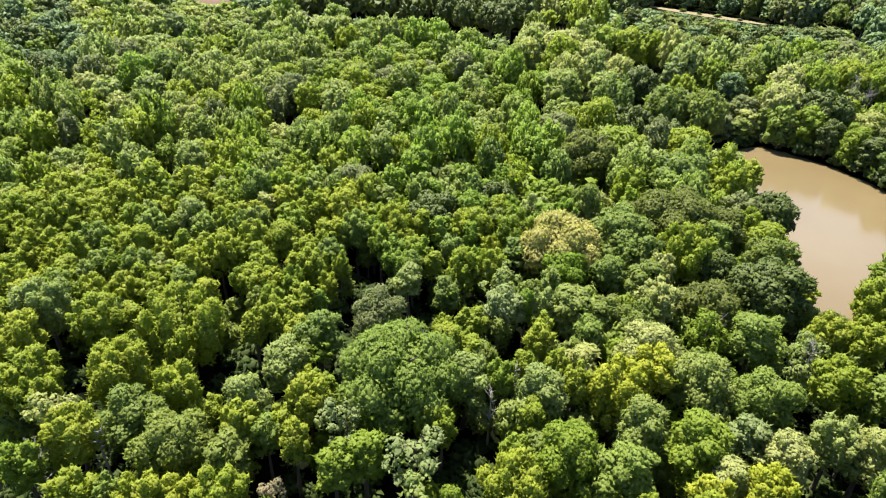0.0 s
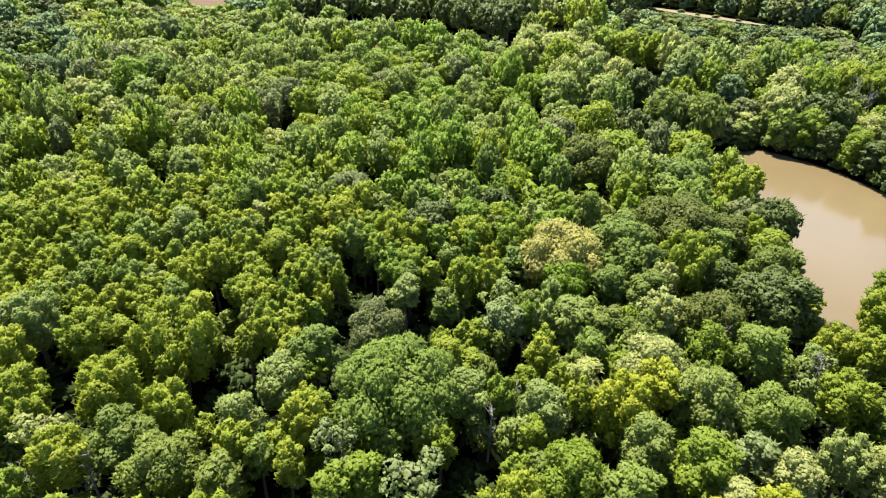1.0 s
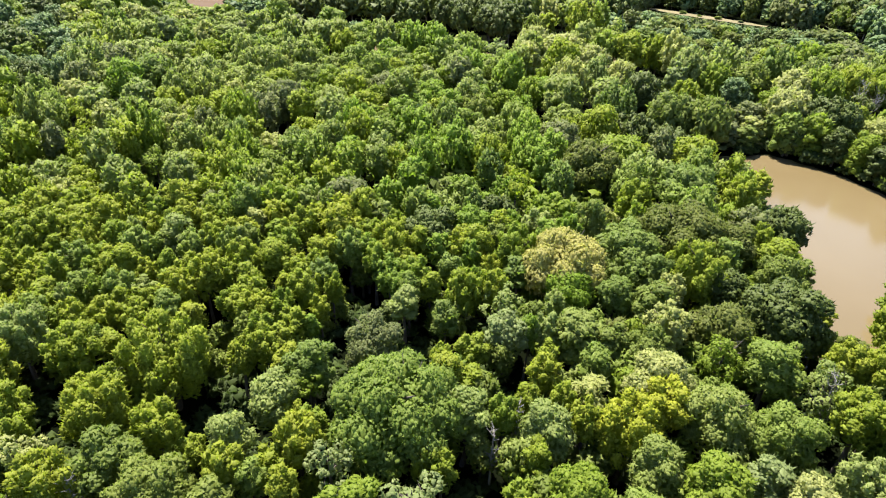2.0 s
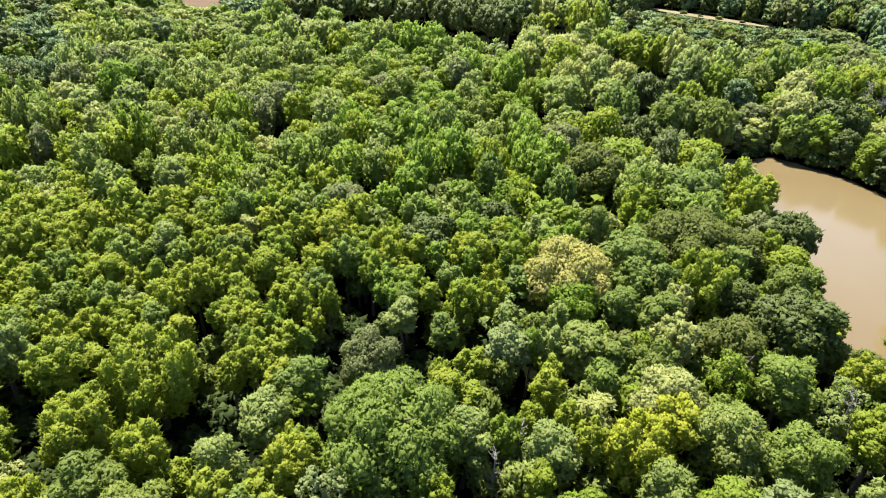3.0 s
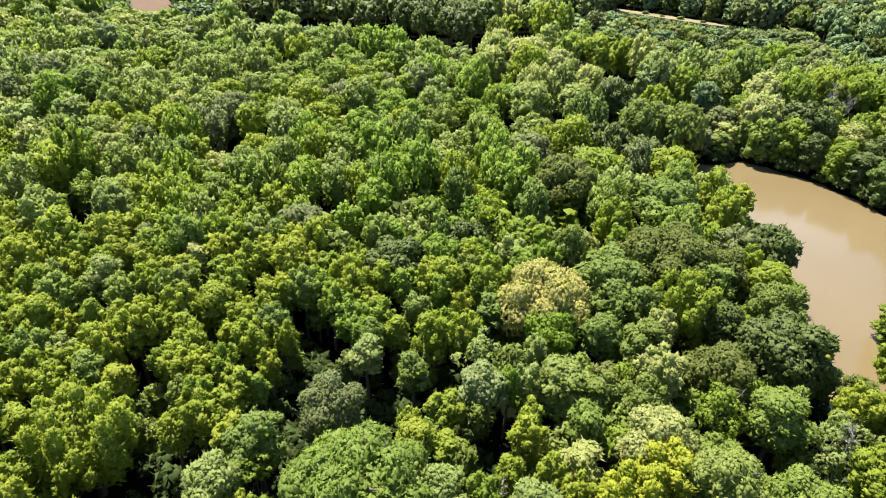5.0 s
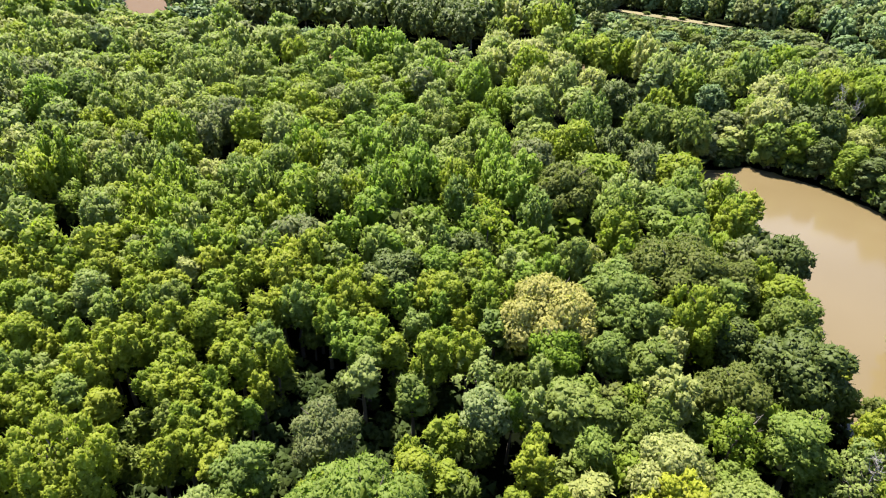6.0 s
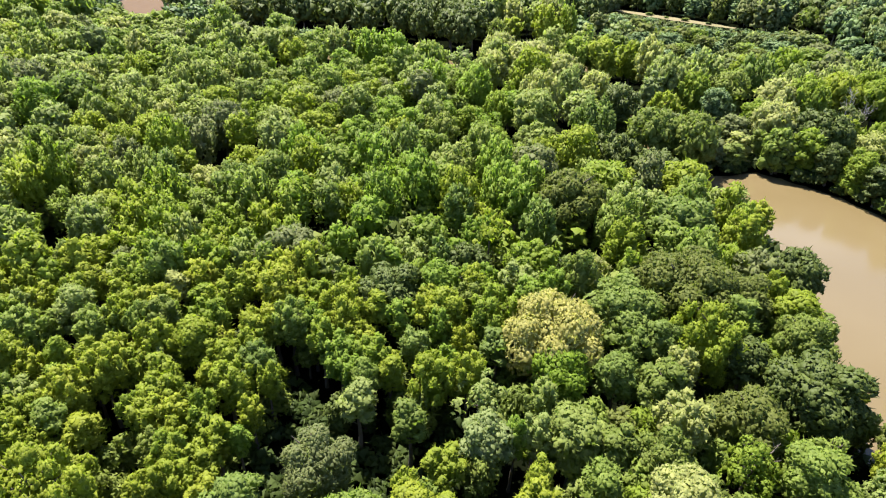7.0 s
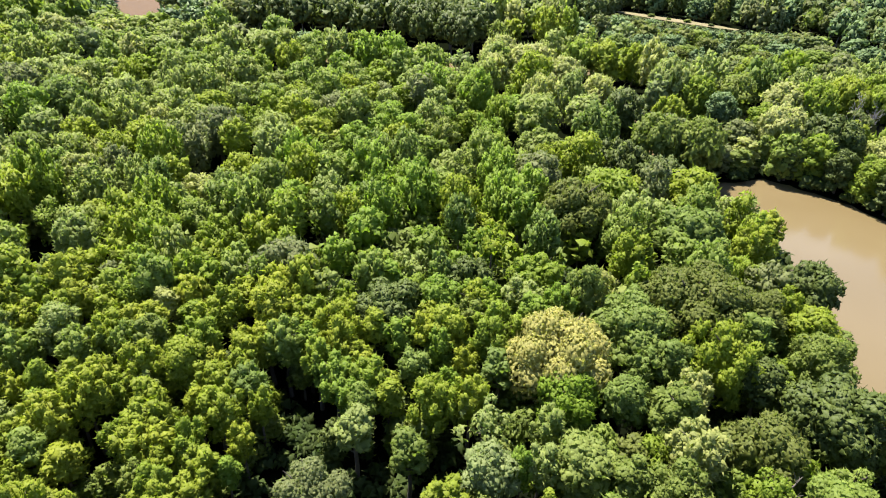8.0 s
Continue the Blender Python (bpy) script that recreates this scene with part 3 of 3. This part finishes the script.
grow("olivedark", "dome", 60.7, 118.7, 5.3, 17.4)
grow("dark", "dome", -2.6, 119.9, 6.1, 18.1)
grow("olivedark", "dome", 49.9, 120.2, 9.9, 20.6)
grow("yellowgreen", "upright", 67.5, 121.0, 3.1, 16.5)
grow("cream", "dome", -40.1, 121.6, 2.6, 15.5)
grow("pale", "upright", 20.3, 122.8, 3.9, 17.1)
grow("cream", "ragged", 35.0, 127.4, 4.5, 16.8)
grow("dark", "dome", 75.9, 127.5, 5.6, 17.7)
grow("green", "dome", 23.9, 128.9, 5.9, 17.9)
grow("dark", "dome", 11.5, 129.5, 4.9, 17.2)
grow("grey", "dome", -22.3, 134.1, 6.0, 18.0)
grow("yellowgreen", "upright", 44.3, 137.3, 4.6, 17.7)
grow("yellowgreen", "upright", 71.8, 142.3, 4.4, 17.5)
grow("pale", "upright", -64.2, 142.8, 4.3, 17.5)
grow("yellow", "upright", 80.5, 152.5, 4.0, 15.2)
grow("bluegreen", "dome", 59.9, 147.6, 7.3, 19.0)
grow("olivedark", "dome", 38.3, 157.8, 8.4, 19.8)
grow("yellowgreen", "dome", 69.9, 169.6, 6.8, 18.6)
grow("cream", "dome", -77.8, 176.0, 5.1, 17.3)
grow("grey", "dome", 33.5, 179.4, 6.4, 18.3)
grow("pale", "dome", -112.0, 196.0, 6.0, 18.0)
grow("cream", "dome", -122.0, 203.0, 6.0, 18.0)
grow("pale", "dome", -103.0, 208.0, 5.5, 17.5)
grow("olive", "dome", -98.0, 188.8, 5.6, 17.7)
grow("pale", "upright", -35.8, 194.1, 5.7, 18.6)
grow("olive", "dome", 86.5, 204.6, 7.9, 19.4)
grow("grey", "dome", -53.9, 206.3, 7.6, 19.2)
grow("olive", "dome", 75.3, 208.7, 8.0, 19.5)
grow("dark", "dome", 131.9, 209.5, 7.7, 19.3)
grow("straw", "dome", 120.6, 220.8, 7.9, 19.4)
grow("grey", "ragged", 148.5, 224.4, 4.8, 17.1)
grow("pale", "dome", 58.0, 229.7, 7.0, 18.7)
grow("bluegreen", "dome", -109.4, 234.3, 8.2, 19.6)
grow("straw", "dome", 135.0, 244.1, 9.1, 20.3)
grow("silver", "dome", 78.3, 246.7, 3.2, 15.9)
grow("grey", "dome", -131.3, 247.1, 8.2, 19.7)
grow("straw", "dome", 71.2, 258.9, 5.8, 17.9)
grow("straw", "dome", 59.9, 273.9, 9.1, 20.3)
grow("silver", "ragged", 22.1, 290.9, 6.0, 18.0)
grow("straw", "dome", 51.8, 295.2, 10.7, 21.0)
grow("straw", "dome", 40.3, 310.8, 9.3, 20.5)
grow("silver", "dome", -138.3, 315.5, 6.3, 18.2)
# the row along the pond's far bank
for leaf, x, y, r, h in (("olive", 87.5, 207.5, 5.0, 11.5), ("grey", 94.5, 207.0, 4.6, 10.5), ("olive", 101.0, 206.5, 4.4, 9.5), ("cream", 105.0, 211.5, 4.2, 11.0),
                         ("olive", 111.0, 211.0, 3.4, 12.5), ("dark", 115.6, 204.0, 4.8, 13.5), ("green", 121.0, 201.5, 5.6, 16.0), ("dark", 125.8, 194.8, 5.0, 14.5),
                         ("green", 130.2, 188.5, 5.2, 15.0), ("dark", 132.0, 181.0, 4.8, 14.0), ("bluegreen", 134.5, 173.0, 5.0, 15.0), ("dark", 136.5, 164.0, 5.0, 14.5)):
    grow(leaf, "dome", x, y, r, h, True)
# the woods beyond the pond
for leaf, shape, x, y, r, h in (("yellowgreen", "dome", 80.3, 288.0, 7.5, 24.0), ("green", "dome", 69.4, 291.0, 7.0, 24.0), ("yellowgreen", "upright", 94.9, 293.0, 6.5, 22.0),
                                ("pale", "dome", 100.1, 266.0, 8.0, 23.0), ("silver", "dome", 92.0, 258.0, 4.5, 18.0), ("cream", "dome", 67.3, 249.0, 6.0, 20.5),
                                ("yellowgreen", "upright", 90.0, 238.0, 6.0, 16.0), ("green", "upright", 108.3, 257.0, 6.5, 18.5), ("green", "dome", 141.1, 239.0, 8.0, 22.5),
                                ("yellowgreen", "dome", 157.4, 247.0, 8.5, 22.5), ("green", "dome", 170.3, 241.0, 8.0, 22.0), ("dark", "dome", 128.5, 214.0, 6.0, 18.5),
                                ("moss", "dome", 114.3, 204.0, 5.0, 16.0), ("grey", "dome", 88.0, 229.0, 6.0, 12.5), ("cream", "dome", 98.6, 227.0, 6.0, 12.5),
                                ("grey", "dome", 109.4, 225.0, 6.0, 12.5), ("yellowgreen", "upright", 140.0, 214.0, 5.5, 16.0), ("green", "upright", 150.0, 209.0, 6.0, 16.0)):
    grow(leaf, shape, x, y, r, h, h < 20)
grow("green", "dome", 95.0, 111.5, 4.0, 11.5, True)
grow("yellowgreen", "dome", 69.2, 115.8, 4.6, 16.2)
grow("olive", "dome", 74.2, 114.5, 3.0, 12.0, True)
grow("yellow", "upright", 69.6, 98.4, 2.8, 12.5)
# shrubs along the lane
for leaf, x, y, r, h in (("olive", 172.0, 489.0, 2.6, 3.6), ("moss", 181.0, 479.0, 1.8, 2.6), ("olive", 191.0, 470.0, 2.6, 3.6), ("dark", 203.0, 459.0, 2.0, 3.0)):
    grow(leaf, "dome", x, y, r, h, True)
gap(76.0, 92.0, 4.5)
gap(77.0, 271.0, 5.0)
gap(98.0, 251.0, 4.0)
gap(153.0, 229.0, 5.0)
snag(-42.7, 53.6, 2.2, 13.5)
snag(-49.3, 51.0, 2.4, 13)
snag(7.6, 64.1, 1.8, 12.5)
snag(56.8, 73.4, 3.0, 16)
snag(152.0, 231.8, 5.0, 18)
snag(154.1, 226.0, 4.5, 17)
snag(11.0, 67.4, 1.6, 14)


# ---- the rest of the wood, grown in where there is room ----
def open_ground(x, y, r):
    """Where no tree stands: water, clearings, gaps."""
    s = shore(x, y)
    gap = np.zeros(np.shape(x), bool)
    for hx, hy, hr in HOLES:
        gap |= np.hypot(np.asarray(x) - hx, np.asarray(y) - hy) < hr + 0.8 * r
    return (s < 0.5 * r) | (off_line(CREEK, x, y) < 3 + 0.5 * r) | (off_line(CLEARING, x, y) < 11 + 0.8 * r) | (off_line(LANE, x, y) < 7 + 0.8 * r) | gap


def in_sight(x, y):
    """The wedge of land that the wood covers."""
    return (y > 14) & (np.abs(x - 6) < 24 + 0.74 * y) & (y < np.where(np.asarray(x) > 60, 575, 505))


def spread(rng):
    """Places for trees, wide enough apart for their crowns."""
    cell, grid, found = 12.0, {}, []

    def put(x, y, r):
        grid.setdefault((int(x // cell), int(y // cell)), []).append((x, y, r))

    for x, y, r in PLANTED:
        put(x, y, r * 1.2)                                           # the trees that stand out keep some room
    for tries, low, high in ((7000, 6.2, 9.0), (12000, 4.4, 6.2), (22000, 3.4, 4.8), (26000, 2.6, 3.6), (30000, 1.8, 2.5)):
        y = 34 + (615 - 34) * np.sqrt(rng.random(tries))
        x = rng.uniform(-1, 1, tries) * (26 + 0.80 * y) + 8
        r = rng.uniform(low, high, tries)
        left = x < 25 + 0.05 * y
        ok = ~open_ground(x, y, r) & in_sight(x, y)
        ok &= ~(left & (y < 330) & (r > np.interp(y, [90, 130, 200], [3.5, 4.6, 7.4])))       # the stand in the middle is of small, even crowns
        low = inside(LOW, x, y)
        ok &= np.where(low, r < 2.4 + 0.055 * off_line(LANE, x, y), ~((x > 40) & (y > 190) & (r < 5.4)))
        ok &= ~((x < 95) & (y > 138) & (y < 205) & (shore(x, y) < 0.9 * r))
        ok &= low | ~((y > 270) & (r < 5.4)) & ~((y > 180) & (r < 4.6)) & ~((y > 130) & (r < 3.4))
        for px, py, pr in zip(x[ok], y[ok], r[ok]):
            i, j, close = int(px // cell), int(py // cell), 0.53 if py < 130 and px < 15 else 0.70 if py < 190 or px < 40 else 0.80
            near = (q for a in (-1, 0, 1) for b in (-1, 0, 1) for q in grid.get((i + a, j + b), ()))
            if all((px - qx) ** 2 + (py - qy) ** 2 > (close * (pr + qr)) ** 2 for qx, qy, qr in near):
                put(px, py, pr), found.append((px, py, pr))
    return found


def character(x, y, r, rng):
    """Leaf and shape for a tree by where it stands."""
    drift = noise.noise(Vector((x * 0.017, y * 0.017, 3.0)))
    if -330 < x < 25 + 0.05 * y and y < (385 if x < -60 else 330):
        names = ("green", "yellowgreen", "yellow", "olive", "bluegreen", "pale", "moss", "sage", "grey", "cream", "fresh")
        far = min(max((y - 105) / 110, 0), 1)
        # haze painted by choice of leaf: bluer and paler kinds with distance
        odds = np.array([26 - 16 * far, 40 - 20 * drift - 18 * far, (5 if y > 85 else 12) - 10 * drift - 5 * far, 3, 2 + 5 * far, 2 + 15 * far, 2 + 20 * far, 4 + 30 * far, 1 + 4 * far, 2 + 15 * far, 0])
        cool = far * min(max((x + 60) / 60, 0), 1)                  # greener towards the river
        odds = odds + cool * np.array([8, -12, 0, 4, 4, 0, 24, -24, 0, 0, 0])
        if y < 125:                                                  # the even young stand
            odds = np.array([18, 46 - 10 * drift, 36, 2, 0, 0, 6, 3, 0, 0, 0])
        lush = min(max((x + 32) / 20, 0), 1) * min(max((y - 75) / 30, 0), 1)
        odds = odds * (1 - 0.55 * lush) + lush * np.array([6, 0, 0, 0, 2, 0, 6, 0, 0, 0, 44])   # deeper green in the middle of the stand
        upright = 0.75 - 0.6 * far
    elif x > 0 and y < (285 if x > 110 else 430 if x > 40 else 330):
        names = ("green", "yellowgreen", "olive", "bluegreen", "dark", "pale", "moss", "sage", "cream", "olivedark", "grey", "hazed")
        odds = np.array([14, 12, 14, 12, 8, 9, 18, 12, 4, 5, 3, 0] if y < 190 else [12, 14, 12, 8, 6, 18, 10, 18, 18, 4, 6, 6])
        upright = 0.3
    else:
        names, odds = ("moss", "olive", "dark", "hazed", "silver", "olivedark", "pale", "grey"), np.array([8, 10, 28, 36, 2, 12, 4, 8])
        upright = 0.25
    odds = np.clip(odds, 0.1, None)
    leaf = names[int(np.searchsorted(np.cumsum(odds / odds.sum()), rng.random()))]
    shape = "upright" if rng.random() < upright else ("dome" if rng.random() < 0.93 else "ragged")
    tall = 12.6 + 0.85 * r + rng.uniform(-4.6, 4.6) + 4.0 * drift + 3.0 * noise.noise(Vector((x * 0.045, y * 0.045, 9.0))) + (rng.uniform(0, 5) if y > 220 and x > 40 else 0)
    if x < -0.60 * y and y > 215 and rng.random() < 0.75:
        leaf = ("dark", "hazed", "hazed", "moss")[rng.integers(4)]
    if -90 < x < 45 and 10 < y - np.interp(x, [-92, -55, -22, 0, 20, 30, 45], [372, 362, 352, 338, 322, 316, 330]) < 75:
        tall = rng.uniform(21.0, 25.0)                               # the tall stand beyond the river; dark leaves paint its shaded face
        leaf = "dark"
    elif y > 400 and rng.random() < 0.6:
        # the farthest trees mostly take the haze-tinted leaves
        leaf = ("dark", "hazed", "hazed", "grey")[rng.integers(4)]
    if y < 125 and x < 20:
        tall = 12.6 + 0.85 * r + rng.uniform(-1.7, 1.7) + 1.5 * drift
    if x < 95 and 138 < y < 205:
        tall = min(tall, 8.0 + max(float(shore(x, y)), 0))           # cut low to fit the camera's view of the pond
    if inside(LOW, x, y):
        tall = 1.0 + float(off_line(LANE, x, y)) * rng.uniform(0.07, 0.135)
    elif 90 < x < 250 and 285 < y < 425:
        tall = min(tall, rng.uniform(9.0, 16.0), 0.4 + 0.15 * float(off_line(LANE, x, y)))      # lower wood, over which the lane shows
    if inside(CLEARING_FRONT, x, y):
        tall = min(tall, rng.uniform(13.5, 16.0))
    return leaf, shape, tall


def small_shape(shape, size, level, low):
    """Crowns for trees far off, with fewer and larger tufts."""
    leaf, cover, rim = ((0.55, 0.90, 3), (0.82, 0.85, 3), (1.5, 0.8, 3), (1.6, 0.5, 3))[level]
    return crown(shape, size, 16.0, leaf, cover, maker, rim, low)


def wood(name, trees, level, label, rng):
    """Many far trees joined into one mesh of crowns and trunks."""
    stock = {(s, w, low): [small_shape(s, w, level, low) for _ in range(5)] for s in KINDS for w in (3.6, 6.0) for low in (False, True)}
    co, quads, tris, q_index, t_index, tone, at = [], [], [], [], [], [], 0
    for x, y, r, leaf, shape, tall in trees:
        size = 3.6 if r < 4.7 else 6.0
        v, q, f = stock[shape, size, bool((shore(x, y) < 16 and y > 130 and tall < 20.5) or (x > 60 and y > 440))][rng.integers(5)]      # those on the banks keep their low branches
        v = np.stack([v[:, 0], v[:, 1], np.maximum(16.0 - (16.0 - v[:, 2]) * (1.0 if level else 1.1), 0.25)], 1)
        z, a = float(ground_height(x, y)), rng.uniform(0, 6.283)
        steep = max((tall - z) / 16.0, 0.85 * min(r / size, 1.0))      # low trees keep full crowns on short trunks
        c, s = math.cos(a) * r / size, math.sin(a) * r / size
        v = np.stack([v[:, 0] * c - v[:, 1] * s + x, v[:, 0] * s + v[:, 1] * c + y, np.maximum(tall - (16.0 - v[:, 2]) * steep, z + 0.25)], 1)
        bole, b = tube((x, y, z - 0.3), (x, y, z + (tall - z) * 0.75), 0.12 + 0.05 * r, 0.08, 5)
        k = SPECIES.index(leaf)
        co += [v, bole]
        quads += [q + at, b + at + len(v)]
        tris.append(f + at)
        q_index += [np.full(len(q), k), np.full(len(b), len(SPECIES))]
        t_index.append(np.full(len(f), k))
        tone.append(np.full(len(v) + len(bole), rng.random()))
        at += len(v) + len(bole)
    mesh = solid(name, np.concatenate(co), np.concatenate(quads), [*LEAVES.values(), BARK], np.concatenate(tris),
                 np.concatenate(q_index + t_index), np.concatenate(tone))
    return tagged(new(name, mesh), label, "woodland", kind="stuff")


def saplings(tall_ones, rng):
    """Young trees that close the canopy's gaps from below."""
    x, y = rng.uniform(-260, 260, 13500), rng.uniform(20, 190, 13500)
    r = rng.uniform(2.2, 3.4, len(x))
    ok = ~open_ground(x, y, r) & in_sight(x, y)
    for tx, ty, tr in tall_ones:
        ok &= np.hypot(x - tx, y - ty) > 0.62 * tr
    taken, rows = {}, []
    for px, py, pr in zip(x[ok], y[ok], r[ok]):
        key = (int(px // 6.6), int(py // 6.6)) if py < 115 else (int(px // 10.0), int(py // 10.0), 1)
        if key not in taken:
            taken[key] = True
            rows.append((float(px), float(py), float(pr), (("moss", "green", "olive", "sage") if px > 0 else ("olive", "green", "yellowgreen", "dark"))[rng.integers(4)], "dome",
                         float(rng.uniform(9.0, 13.5) if px > 0 and py < 105 else rng.uniform(7.0, 12.0))))
    return rows


def behind(rng):
    """The wood goes on to the south."""
    rows = []
    for i in range(-8, 9):
        for j in range(-1, 8):
            x, y, r = i * 7.8 + (j % 2) * 3.9 + rng.uniform(-1.8, 1.8), j * 7.0 + rng.uniform(-1.8, 1.8) - 3, rng.uniform(4.0, 5.6)
            if y < 44 and all(math.hypot(x - px, y - py) > 0.75 * (r + pr) for px, py, pr in PLANTED):
                rows.append((x, y, r, ("green", "olive", "bluegreen", "yellowgreen")[rng.integers(4)], ("dome", "upright")[rng.integers(2)], rng.uniform(13, 18)))
    return rows


thrower = np.random.default_rng(4)
near_trees, middle_trees, far_trees = [], [], []
for x, y, r in spread(thrower):
    leaf, shape, tall = character(x, y, r, thrower)
    row = (float(x), float(y), float(r), leaf, shape, float(tall))
    (far_trees if y > 265 else middle_trees).append(row)
middle_trees.sort(key=lambda row: row[1] + 0.15 * abs(row[0]))
near_trees, middle_trees = middle_trees[:280], middle_trees[280:]
for x, y, r, leaf, shape, tall in near_trees:
    grow(leaf, shape, x, y, r, tall)
wood("woodland", middle_trees, 0, "dense mixed green broadleaf woodland canopy", thrower)
wood("woodland_edge", behind(np.random.default_rng(8)), 1, "green broadleaf wood with rounded crowns close together", thrower)
young = saplings(PLANTED + [row[:3] for row in middle_trees + far_trees], thrower)
wood("saplings", [row for row in young if row[1] < 115], 0, "young green trees growing beneath the canopy", thrower)
wood("young_woodland", [row for row in young if row[1] >= 115], 3, "young trees in the gaps of the woodland canopy", thrower)
wood("distant_woodland", [row for row in far_trees if row[1] < 370], 1, "distant green woodland along the river", thrower)
wood("farthest_woodland", [row for row in far_trees if row[1] >= 370], 2, "distant dark green woodland beyond the river, tinted for haze", thrower)


def undergrowth(rng):
    """Low bushes in the gaps and along the banks; the shade there is put into their leaf colour."""
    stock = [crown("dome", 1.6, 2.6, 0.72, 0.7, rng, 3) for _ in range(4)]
    co, quads, tris, tone, at = [], [], [], [], 0
    x, y = rng.uniform(-95, 150, 12000), rng.uniform(36, 215, 12000)
    s = shore(x, y)
    near_gap = np.zeros(len(x), bool)
    for hx, hy, hr in HOLES:
        near_gap |= np.hypot(x - hx, y - hy) < hr + 2
    ok = (s > 0.2) & (((s < 3.5) & (rng.random(len(x)) < 0.8)) | (near_gap & (rng.random(len(x)) < 0.85))) & in_sight(x, y)
    fx, fy = rng.uniform(-300, 100, 30000), rng.uniform(225, 470, 30000)
    fs = shore(fx, fy)
    far = (fs > 0.6) & (fs < 6) & (fx < 60) & (fy < 300) & in_sight(fx, fy) & (rng.random(len(fx)) < 0.12)
    x, y, ok = np.concatenate([x, fx]), np.concatenate([y, fy]), np.concatenate([ok, far])
    for px, py in zip(x[ok], y[ok]):
        v, q, f = stock[rng.integers(4)]
        k, z = rng.uniform(0.5, 1.25) * (2.4 if py > 225 else 1.6 if py > 150 else 1.0), float(ground_height(px, py))
        co.append(v * k + [px, py, z - 0.2]), quads.append(q + at), tris.append(f + at)
        tone.append(np.full(len(v), rng.random()))
        at += len(v)
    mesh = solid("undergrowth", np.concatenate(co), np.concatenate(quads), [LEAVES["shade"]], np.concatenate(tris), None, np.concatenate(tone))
    return tagged(new("undergrowth", mesh), "low green bushes on the banks and in gaps, darkened for shade", "bushes", kind="stuff")


undergrowth(thrower)
